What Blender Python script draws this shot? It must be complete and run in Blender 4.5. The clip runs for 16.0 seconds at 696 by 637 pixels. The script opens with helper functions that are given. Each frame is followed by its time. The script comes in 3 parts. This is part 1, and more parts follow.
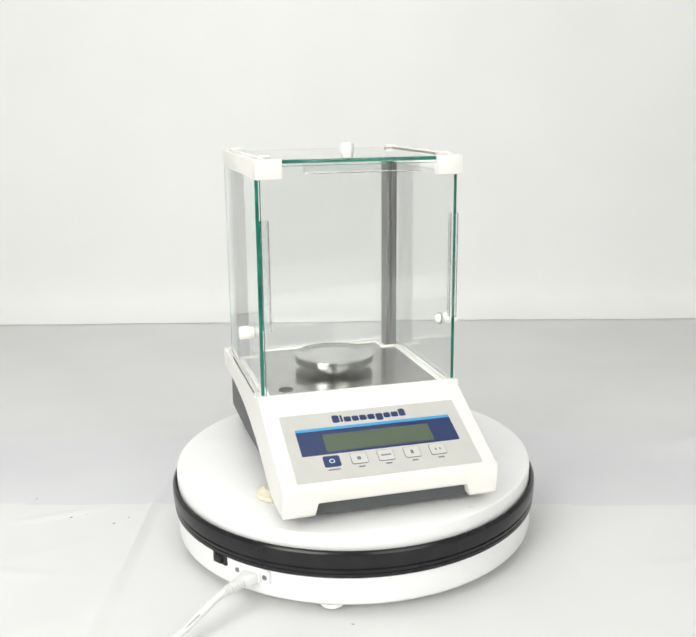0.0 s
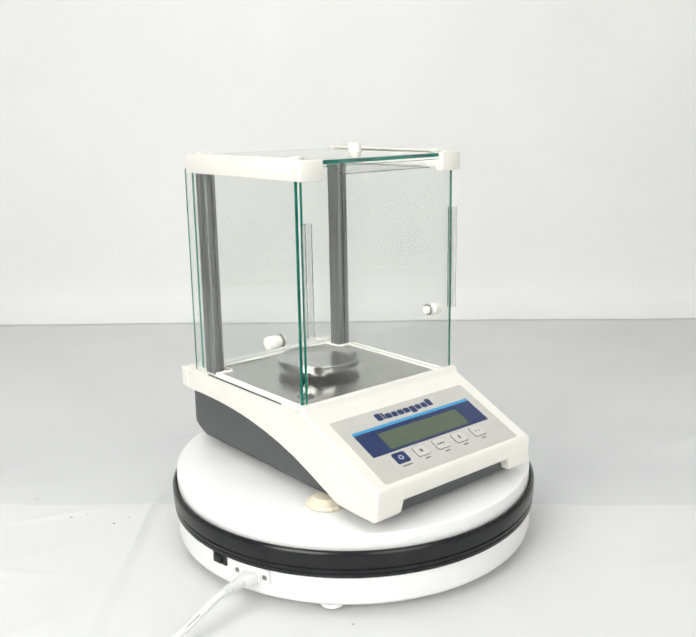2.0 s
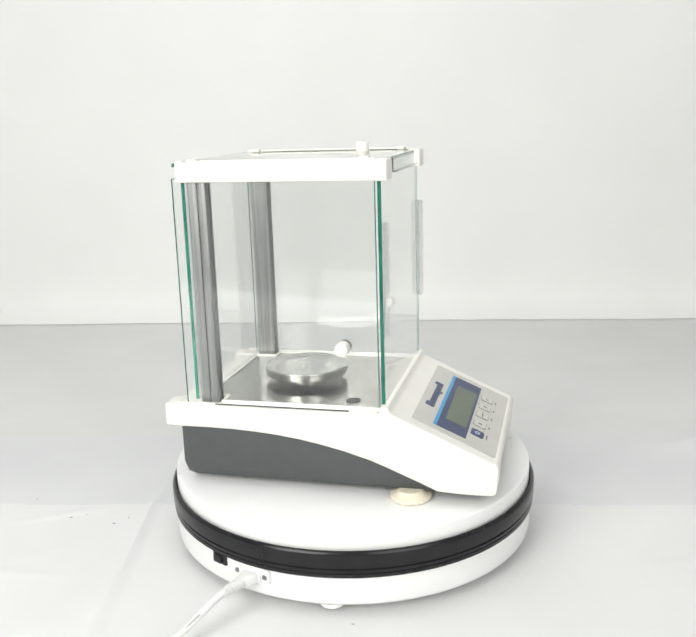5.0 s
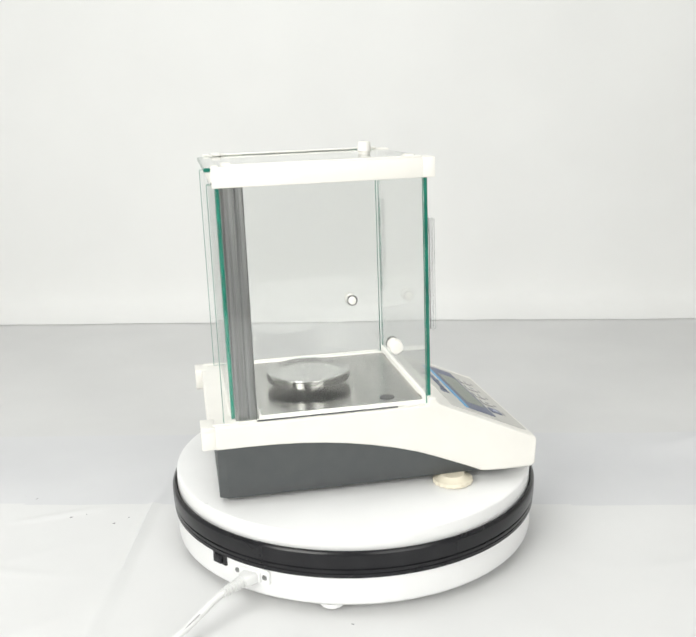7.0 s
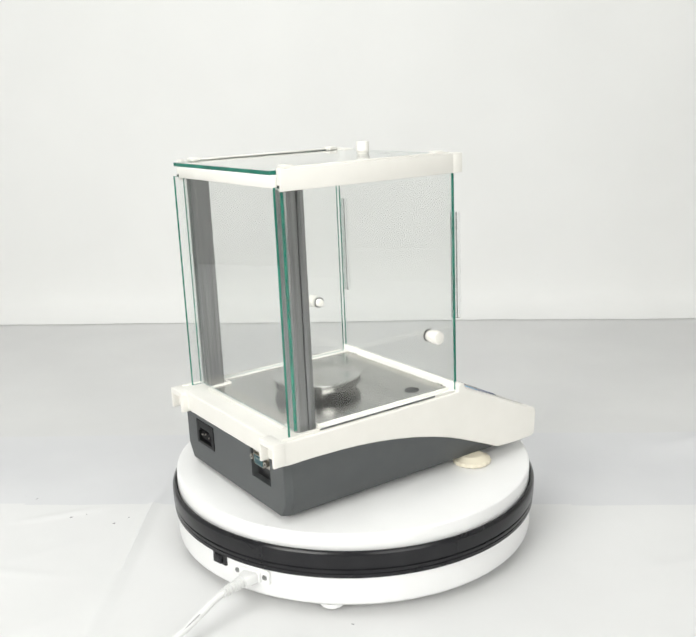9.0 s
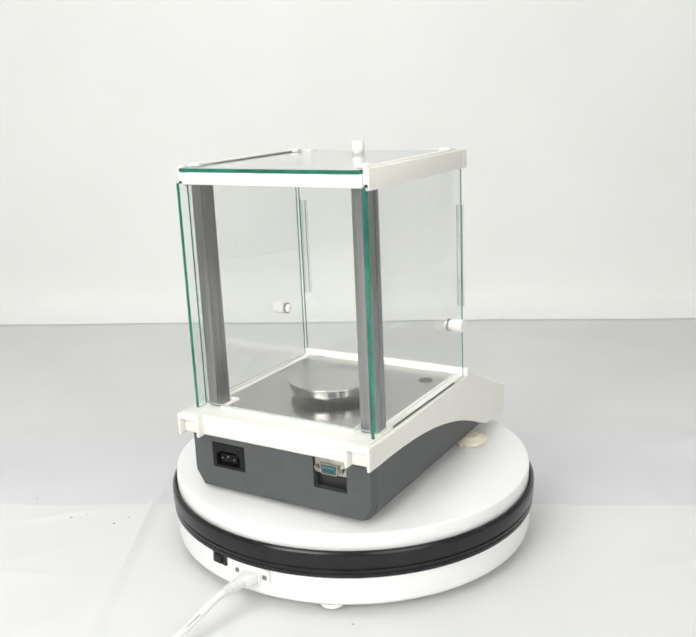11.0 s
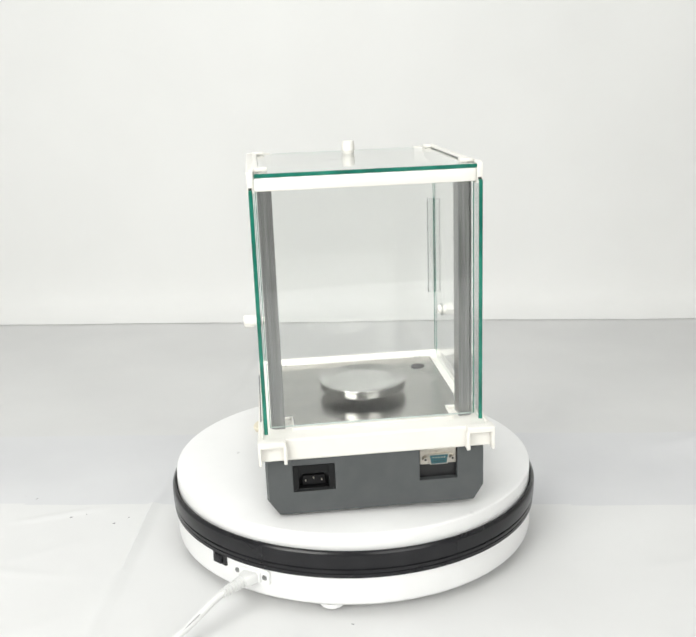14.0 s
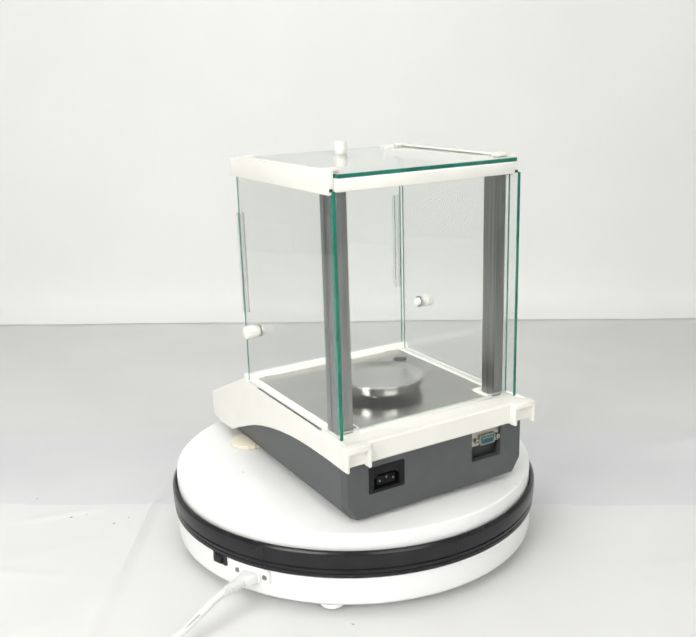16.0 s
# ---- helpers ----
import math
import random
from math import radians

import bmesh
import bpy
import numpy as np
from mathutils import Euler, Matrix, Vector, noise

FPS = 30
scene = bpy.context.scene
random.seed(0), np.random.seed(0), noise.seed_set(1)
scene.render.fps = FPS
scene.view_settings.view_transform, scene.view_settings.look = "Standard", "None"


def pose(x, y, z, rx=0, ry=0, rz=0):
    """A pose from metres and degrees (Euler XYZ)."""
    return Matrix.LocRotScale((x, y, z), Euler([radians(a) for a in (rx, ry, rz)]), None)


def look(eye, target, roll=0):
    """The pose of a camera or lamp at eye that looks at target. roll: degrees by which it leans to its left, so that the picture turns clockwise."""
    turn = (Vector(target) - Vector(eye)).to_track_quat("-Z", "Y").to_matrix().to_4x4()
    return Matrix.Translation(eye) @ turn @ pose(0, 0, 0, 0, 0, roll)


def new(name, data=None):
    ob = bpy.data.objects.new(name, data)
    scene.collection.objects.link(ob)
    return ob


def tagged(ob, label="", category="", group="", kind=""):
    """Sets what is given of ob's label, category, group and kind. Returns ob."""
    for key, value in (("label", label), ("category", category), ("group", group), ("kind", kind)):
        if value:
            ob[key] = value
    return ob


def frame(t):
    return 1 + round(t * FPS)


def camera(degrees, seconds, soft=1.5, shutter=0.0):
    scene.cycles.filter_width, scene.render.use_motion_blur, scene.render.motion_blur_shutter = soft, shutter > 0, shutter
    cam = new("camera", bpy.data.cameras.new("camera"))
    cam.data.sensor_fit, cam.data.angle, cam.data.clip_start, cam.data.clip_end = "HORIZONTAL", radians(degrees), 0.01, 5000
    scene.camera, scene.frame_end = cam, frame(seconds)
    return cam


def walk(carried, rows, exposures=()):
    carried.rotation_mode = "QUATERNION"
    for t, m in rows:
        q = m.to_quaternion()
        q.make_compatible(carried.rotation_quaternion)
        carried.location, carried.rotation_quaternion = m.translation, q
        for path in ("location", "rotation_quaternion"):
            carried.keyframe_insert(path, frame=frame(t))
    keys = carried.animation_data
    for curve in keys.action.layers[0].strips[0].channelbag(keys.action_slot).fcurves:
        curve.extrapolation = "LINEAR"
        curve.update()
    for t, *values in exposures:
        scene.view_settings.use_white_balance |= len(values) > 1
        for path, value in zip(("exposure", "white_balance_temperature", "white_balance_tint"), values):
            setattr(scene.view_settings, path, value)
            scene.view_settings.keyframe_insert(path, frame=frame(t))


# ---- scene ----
TOP = 0.0735         # reference height of the turntable over the cloth
DISC = 0.0060        # the rotating top stands this far above it
cam = camera(42.77, 16.0, soft=1.8)
EYE = (0.0, -0.9446, TOP + 0.4057)
AIM = (-0.00208, 0.0554, TOP + 0.1474)
walk(cam, [(0.0, look(EYE, AIM, -1.28)), (16.0, look(EYE, AIM, -1.28))])

# ---- light: a closed white studio with softboxes beside the camera ----
world = bpy.data.worlds.new("studio_air")
scene.world = world
world.use_nodes = True
world.node_tree.nodes["Background"].inputs[0].default_value = (1.0, 1.0, 1.0, 1)
world.node_tree.nodes["Background"].inputs[1].default_value = 0.05
scene.view_settings.exposure = 0.0


def softbox(eye, target, wide, high, watts, colour):
    data = bpy.data.lights.new("softbox_lamp", "AREA")
    data.shape, data.size, data.size_y = "RECTANGLE", wide, high
    data.energy, data.color = watts, colour
    ob = new("softbox_lamp", data)
    ob.matrix_world = look(eye, target)
    return ob


softbox((-0.95, -1.5, 0.95), (0, 0, 0.25), 1.0, 1.15, 26, (0.985, 0.985, 0.945))
softbox((0.75, -1.6, 0.9), (0.05, 0, 0.1), 1.0, 1.15, 12.6, (0.985, 0.985, 0.95))
softbox((-0.3, -0.1, 1.87), (-0.3, 0, 0), 1.5, 1.2, 12, (0.965, 0.985, 0.99))


# ---- materials ----
def material(name, colour, rough=0.5, metal=0.0, **more):
    m = bpy.data.materials.new(name)
    m.use_nodes = True
    b = m.node_tree.nodes["Principled BSDF"]
    b.inputs["Base Color"].default_value = (*colour, 1)
    b.inputs["Roughness"].default_value = rough
    b.inputs["Metallic"].default_value = metal
    for k, v in more.items():
        b.inputs[k.replace("_", " ")].default_value = v
    return m


def vary(m, colours, scale, stretch=(1, 1, 1), bump=0.0, bump_scale=None, rough=None, detail=4.0):
    """Mottles the colour between two shades, and adds relief and uneven gloss."""
    n, l = m.node_tree.nodes, m.node_tree.links
    b = n["Principled BSDF"]
    co = n.new("ShaderNodeTexCoord")
    mp = n.new("ShaderNodeMapping")
    mp.inputs["Scale"].default_value = stretch
    l.new(co.outputs["Object"], mp.inputs["Vector"])
    tx = n.new("ShaderNodeTexNoise")
    tx.inputs["Scale"].default_value, tx.inputs["Detail"].default_value = scale, detail
    l.new(mp.outputs[0], tx.inputs["Vector"])
    rp = n.new("ShaderNodeValToRGB")
    rp.color_ramp.elements[0].position, rp.color_ramp.elements[1].position = 0.3, 0.7
    for e, c in zip(rp.color_ramp.elements, colours):
        e.color = (*c, 1)
    l.new(tx.outputs["Fac"], rp.inputs[0])
    l.new(rp.outputs[0], b.inputs["Base Color"])
    if rough:
        mr = n.new("ShaderNodeMapRange")
        mr.inputs[3].default_value, mr.inputs[4].default_value = rough
        l.new(tx.outputs["Fac"], mr.inputs[0])
        l.new(mr.outputs[0], b.inputs["Roughness"])
    if bump:
        t2 = n.new("ShaderNodeTexNoise")
        t2.inputs["Scale"].default_value, t2.inputs["Detail"].default_value = bump_scale or scale * 6, 3
        l.new(mp.outputs[0], t2.inputs["Vector"])
        bp = n.new("ShaderNodeBump")
        bp.inputs["Strength"].default_value, bp.inputs["Distance"].default_value = bump, 0.0005
        l.new(t2.outputs["Fac"], bp.inputs["Height"])
        l.new(bp.outputs[0], b.inputs["Normal"])
    return m


def glass_material(name, tint, ior=1.48):
    m = bpy.data.materials.new(name)
    m.use_nodes = True
    n, l = m.node_tree.nodes, m.node_tree.links
    n.remove(n["Principled BSDF"])
    g = n.new("ShaderNodeBsdfGlass")
    g.inputs["Color"].default_value = (*tint, 1)
    g.inputs["Roughness"].default_value = 0.0
    g.inputs["IOR"].default_value = ior
    l.new(g.outputs[0], n["Material Output"].inputs[0])
    return m


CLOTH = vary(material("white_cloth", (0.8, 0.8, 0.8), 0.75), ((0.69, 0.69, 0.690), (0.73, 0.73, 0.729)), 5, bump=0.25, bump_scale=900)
# same white cloth past the folds, cooler and dimmer light painted into the colour
CLOTH_MID = vary(material("white_cloth_cool_shade", (0.7, 0.7, 0.72), 0.75), ((0.625, 0.628, 0.645), (0.675, 0.678, 0.692)), 5, bump=0.25, bump_scale=900)
CLOTH_FAR = vary(material("white_cloth_far_shade", (0.68, 0.68, 0.67), 0.75), ((0.64, 0.64, 0.638), (0.69, 0.69, 0.686)), 4, bump=0.25, bump_scale=900)
WALL = vary(material("backdrop_cloth", (0.82, 0.82, 0.81), 0.85), ((0.80, 0.80, 0.79), (0.84, 0.84, 0.83)), 2.5, bump=0.15, bump_scale=700)
PAINT = vary(material("room_paint", (0.8, 0.8, 0.79), 0.9), ((0.77, 0.77, 0.76), (0.82, 0.82, 0.81)), 1.5)
CREAM = vary(material("cream_plastic", (0.83, 0.80, 0.75), 0.38), ((0.775, 0.757, 0.713), (0.805, 0.787, 0.745)), 30, bump=0.12, bump_scale=2500, rough=(0.34, 0.44))
WHITE = vary(material("white_acrylic", (0.84, 0.84, 0.84), 0.3), ((0.82, 0.82, 0.82), (0.85, 0.85, 0.85)), 18, rough=(0.24, 0.36))
GREY = vary(material("grey_plastic", (0.105, 0.112, 0.115), 0.5), ((0.068, 0.074, 0.076), (0.080, 0.086, 0.088)), 60, bump=0.2, bump_scale=3000, rough=(0.42, 0.55))
BLACK = vary(material("black_rubber", (0.018, 0.018, 0.02), 0.3, Specular_IOR_Level=0.35), ((0.009, 0.009, 0.011), (0.014, 0.014, 0.016)), 40, rough=(0.16, 0.26))
FLANGE = vary(material("inlet_plastic", (0.022, 0.023, 0.025), 0.45, Specular_IOR_Level=0.2), ((0.007, 0.0075, 0.008), (0.011, 0.0115, 0.012)), 80, rough=(0.4, 0.55))
WELL = material("matt_black_plastic", (0.004, 0.004, 0.0045), 0.6, Specular_IOR_Level=0.2)
DARK = material("black_plastic", (0.012, 0.012, 0.013), 0.35)
STEEL = vary(material("brushed_steel", (0.60, 0.59, 0.57), 0.3, 1.0), ((0.36, 0.355, 0.340), (0.44, 0.434, 0.418)), 14, (0.15, 9, 1), rough=(0.15, 0.24))
PAN = vary(material("polished_steel", (0.66, 0.65, 0.63), 0.22, 1.0), ((0.46, 0.456, 0.444), (0.53, 0.526, 0.512)), 25, (1, 1, 1), rough=(0.15, 0.22))
ALU = vary(material("anodised_aluminium", (0.42, 0.42, 0.42), 0.4, 1.0), ((0.19, 0.19, 0.19), (0.36, 0.36, 0.36)), 55, (6, 6, 0.12), rough=(0.24, 0.36))
NICKEL = vary(material("nickel", (0.5, 0.47, 0.42), 0.3, 1.0), ((0.42, 0.39, 0.34), (0.55, 0.52, 0.47)), 300, rough=(0.25, 0.4))
PANE = glass_material("clear_glass", (0.978, 0.982, 0.979))
PALE_EDGE = vary(material("pale_glass_edge", (0.4, 0.46, 0.44), 0.3), ((0.34, 0.40, 0.38), (0.46, 0.52, 0.50)), 60)
CLEAR = glass_material("clear_acrylic", (0.955, 0.96, 0.96))
EDGE = vary(material("green_glass_edge", (0.009, 0.155, 0.108), 0.15), ((0.005, 0.105, 0.075), (0.014, 0.20, 0.14)), 45, rough=(0.1, 0.25))
MEMBRANE = vary(material("keypad_foil", (0.62, 0.61, 0.58), 0.42), ((0.52, 0.51, 0.48), (0.55, 0.54, 0.51)), 50)
NAVY = material("navy_print", (0.015, 0.032, 0.11), 0.3)
CYAN = material("cyan_print", (0.055, 0.31, 0.58), 0.35)
LCD = material("lcd_glass", (0.088, 0.115, 0.078), 0.2)
INK = material("grey_ink", (0.16, 0.16, 0.17), 0.5)
KEY = material("key_foil", (0.57, 0.56, 0.535), 0.4)
PALE = material("pale_print", (0.6, 0.66, 0.8), 0.4)
TEAL = material("teal_plastic", (0.02, 0.085, 0.10), 0.4)
IVORY = material("ivory_rubber", (0.80, 0.74, 0.60), 0.55)
CORD = vary(material("white_cord", (0.74, 0.74, 0.735), 0.45), ((0.72, 0.72, 0.715), (0.76, 0.76, 0.755)), 60)


# ---- mesh helpers ----
def smooth(me, angle=35):
    me.polygons.foreach_set("use_smooth", [True] * len(me.polygons))
    me.set_sharp_from_angle(angle=radians(angle))


def mesh_of(name, bm, mat, recalc=True):
    if recalc:
        bmesh.ops.recalc_face_normals(bm, faces=bm.faces)
    me = bpy.data.meshes.new(name)
    bm.to_mesh(me)
    bm.free()
    for m in mat if isinstance(mat, (list, tuple)) else [mat]:
        me.materials.append(m)
    smooth(me)
    return me


def part(name, bm, mat, parent=None, label="", recalc=True):
    ob = new(name, mesh_of(name, bm, mat, recalc))
    ob.parent = parent
    return tagged(ob, label)


def box(bm, x0, x1, y0, y1, z0, z1, bevel=0.0, seg=2):
    r = bmesh.ops.create_cube(bm, size=1.0)
    vs = r["verts"]
    for v in vs:
        v.co = Vector((x0 if v.co.x < 0 else x1, y0 if v.co.y < 0 else y1, z0 if v.co.z < 0 else z1))
    if bevel:
        es = {e for v in vs for e in v.link_edges}
        bmesh.ops.bevel(bm, geom=list(es), offset=bevel, segments=seg, profile=0.5, affect="EDGES")
    return bm


def boxed(*a, **k):
    return box(bmesh.new(), *a, **k)


def lathe(bm, profile, steps=64, at=(0, 0, 0), axis="z"):
    """Turns (radius, height) pairs round an axis; ends at radius 0 close it."""
    rings = []
    for r, h in profile:
        ring = []
        for i in range(steps if r > 1e-9 else 1):
            a = 2 * math.pi * i / steps
            p = (r * math.cos(a), r * math.sin(a), h)
            if axis == "x":
                p = (h, p[0], p[1])
            elif axis == "y":
                p = (p[0], h, p[1])
            ring.append(bm.verts.new(Vector(p) + Vector(at)))
        rings.append(ring)
    for a, b in zip(rings, rings[1:]):
        n = max(len(a), len(b))
        for i in range(n):
            q = [a[i % len(a)], a[(i + 1) % len(a)], b[(i + 1) % len(b)], b[i % len(b)]]
            q = list(dict.fromkeys(q))
            if len(q) > 2:
                bm.faces.new(q)
    return bm


def prism(bm, outline, z0, z1):
    """An upright prism over a list of (x, y)."""
    lo = [bm.verts.new((x, y, z0)) for x, y in outline]
    hi = [bm.verts.new((x, y, z1)) for x, y in outline]
    bm.faces.new(lo[::-1])
    bm.faces.new(hi)
    for i in range(len(lo)):
        j = (i + 1) % len(lo)
        bm.faces.new((lo[i], lo[j], hi[j], hi[i]))
    return bm


def round_rect(w, h, r, n=4):
    pts = []
    for cx, cy, a0 in ((w - r, h - r, 0), (r - w, h - r, 90), (r - w, r - h, 180), (w - r, r - h, 270)):
        for i in range(n + 1):
            a = radians(a0 + 90 * i / n)
            pts.append((cx + r * math.cos(a), cy + r * math.sin(a)))
    return pts


def tube(name, points, radius, mat, parent=None):
    cu = bpy.data.curves.new(name, "CURVE")
    cu.dimensions, cu.bevel_depth, cu.bevel_resolution, cu.resolution_u = "3D", radius, 4, 12
    sp = cu.splines.new("NURBS")
    sp.points.add(len(points) - 1)
    for p, c in zip(sp.points, points):
        p.co = (*c, 1)
    sp.use_endpoint_u, sp.order_u = True, 4
    ob = new(name, cu)
    me = bpy.data.meshes.new_from_object(ob.evaluated_get(bpy.context.evaluated_depsgraph_get()))
    bpy.data.objects.remove(ob)
    me.materials.append(mat)
    smooth(me)
    ob = new(name, me)
    ob.parent = parent
    return ob


# ---- the place ----
BACK = lambda x: 1.003 - 0.046 * x     # where the cloth meets the backdrop
EDGE_Y = lambda x: 0.034 - 0.045 * x   # fold over the table's edge
FOLD_Y = lambda x: 0.280 - 0.046 * x   # second fold
# creases: from, to, height, width
CREASES = [(-0.62, -0.06, -0.30, -0.12, 0.0011, 0.008), (-0.55, -0.20, -0.28, -0.02, 0.0008, 0.008), (-0.40, 0.005, -0.30, 0.030, 0.0010, 0.005), (-0.40, -0.28, -0.26, -0.18, 0.0010, 0.008),
           (0.26, -0.14, 0.60, -0.02, 0.0008, 0.010), (0.30, -0.22, 0.70, -0.16, 0.0010, 0.009), (-0.33, -0.33, -0.10, -0.27, 0.0010, 0.008), (0.10, -0.30, 0.45, -0.26, 0.0010, 0.010),
           (-0.225, 0.43, -0.185, 0.78, 0.0030, 0.016), (0.27, 0.29, 0.37, 0.52, 0.0045, 0.024), (0.42, 0.20, 0.62, 0.28, 0.0050, 0.030)]


def cloth_height(x, y):
    z = 0.0016 * noise.noise((x * 4, y * 5, 0.3)) + 0.0006 * noise.noise((x * 16, y * 11, 2.0)) + 0.0004 * noise.noise((x * 40, y * 34, 5.0))
    z += 0.0042 * math.exp(-((x + 0.243 - 0.004 * math.sin(9 * y)) / 0.0045) ** 2) * (1 if y < 0.05 else math.exp(-((y - 0.05) / 0.05) ** 2))
    for x0, y0, x1, y1, h, wide in CREASES:
        dx, dy = x1 - x0, y1 - y0
        u = ((x - x0) * dx + (y - y0) * dy) / (dx * dx + dy * dy)
        if -0.2 < u < 1.2:
            d = ((x - x0) * dy - (y - y0) * dx) / math.hypot(dx, dy) + 0.012 * noise.noise((x * 9, y * 9, h * 900))
            z += 1.7 * h * math.exp(-(d / wide) ** 2) * math.exp(-((u - 0.5) / 0.42) ** 4)
    d, e = y - EDGE_Y(x), y - FOLD_Y(x)
    soft = lambda v: 0.006 * math.log1p(math.exp(min(60.0, v / 0.006)))
    z -= 0.058 * soft(d) + 0.020 * soft(e)
    z += 0.004 * max(0.0, noise.noise((x * 2.3 + 5, y * 3.1, 7.0))) * min(1.0, max(0.0, (math.hypot(x, y) - 0.25) / 0.1))
    z += 0.0025 * math.exp(-abs(BACK(x) - y) / 0.030)
    return z - 0.0045


def build_place():
    bm = bmesh.new()
    nx, ny = 260, 260
    spread = lambda u: 0.32 * u + 0.68 * u ** 3
    xs = [1.6 * spread(2 * i / nx - 1) for i in range(nx + 1)]
    vs = []
    for j in range(ny + 1):
        v = j / ny
        v = 0.55 + (0.55 * spread((v - 0.55) / 0.55) if v < 0.55 else 0.45 * spread((v - 0.55) / 0.45))
        row = []
        for x in xs:
            y = -1.35 + (BACK(x) + 1.35) * v
            z = cloth_height(x, y)
            row.append(bm.verts.new((x, y, z)))
        vs.append(row)
    for j in range(ny):
        for i in range(nx):
            f = bm.faces.new((vs[j][i], vs[j][i + 1], vs[j + 1][i + 1], vs[j + 1][i]))
            c = f.calc_center_median()
            # front, middle and far zones: the shade beyond each fold is painted by material
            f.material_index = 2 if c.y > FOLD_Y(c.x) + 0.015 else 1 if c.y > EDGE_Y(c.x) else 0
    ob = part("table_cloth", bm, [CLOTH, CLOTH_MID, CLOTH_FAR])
    so = ob.modifiers.new("thickness", "SOLIDIFY")
    so.thickness, so.offset = 0.004, -1
    tagged(ob, "white wrinkled cloth spread over the table", "cloth", kind="structure")
    # backdrop: hanging sheet with faint waves, its foot curling onto the cloth
    bm = bmesh.new()
    vs = []
    for j in range(61):
        row = []
        for x in xs:
            h = 1.9 * (j / 60) ** 2
            y = BACK(x) + 0.075 - 0.075 * math.exp(-h / 0.024) + 0.008 * noise.noise((x * 2.2, h * 1.3, 1.0))
            row.append(bm.verts.new((x, y, h + cloth_height(x, BACK(x)))))
        vs.append(row)
    for j in range(60):
        for i in range(nx):
            bm.faces.new((vs[j][i], vs[j][i + 1], vs[j + 1][i + 1], vs[j + 1][i]))
    ob = part("backdrop", bm, WALL)
    so = ob.modifiers.new("thickness", "SOLIDIFY")
    so.thickness, so.offset = 0.004, 1
    tagged(ob, "plain white fabric backdrop hanging behind the table", "backdrop", kind="structure")
    # plain room around
    for name, a in (("floor", (-2.2, 2.2, -3.2, 1.3, -0.8, -0.75)), ("ceiling", (-2.2, 2.2, -3.2, 1.3, 2.0, 2.05)),
                    ("wall_west", (-2.25, -2.2, -3.2, 1.3, -0.75, 2.0)), ("wall_east", (2.2, 2.25, -3.2, 1.3, -0.75, 2.0)),
                    ("wall_north", (-2.2, 2.2, 1.3, 1.35, -0.75, 2.0)), ("wall_south", (-2.2, 2.2, -3.25, -3.2, -0.75, 2.0))):
        tagged(part(name, boxed(*a), PAINT), "plain white painted " + name.split("_")[0], name.split("_")[0], kind="structure")
    table = new("table")
    tagged(table, "plain table under the white cloth", "table")
    part("tabletop", boxed(-1.55, 1.55, -1.3, 0.02, -0.05, -0.016, 0.004), PAINT, table)
    for x in (-1.45, 1.45):
        for y in (-1.2, -0.08):
            part("leg", boxed(x - 0.03, x + 0.03, y - 0.03, y + 0.03, -0.75, -0.05, 0.004), PAINT, table)


build_place()


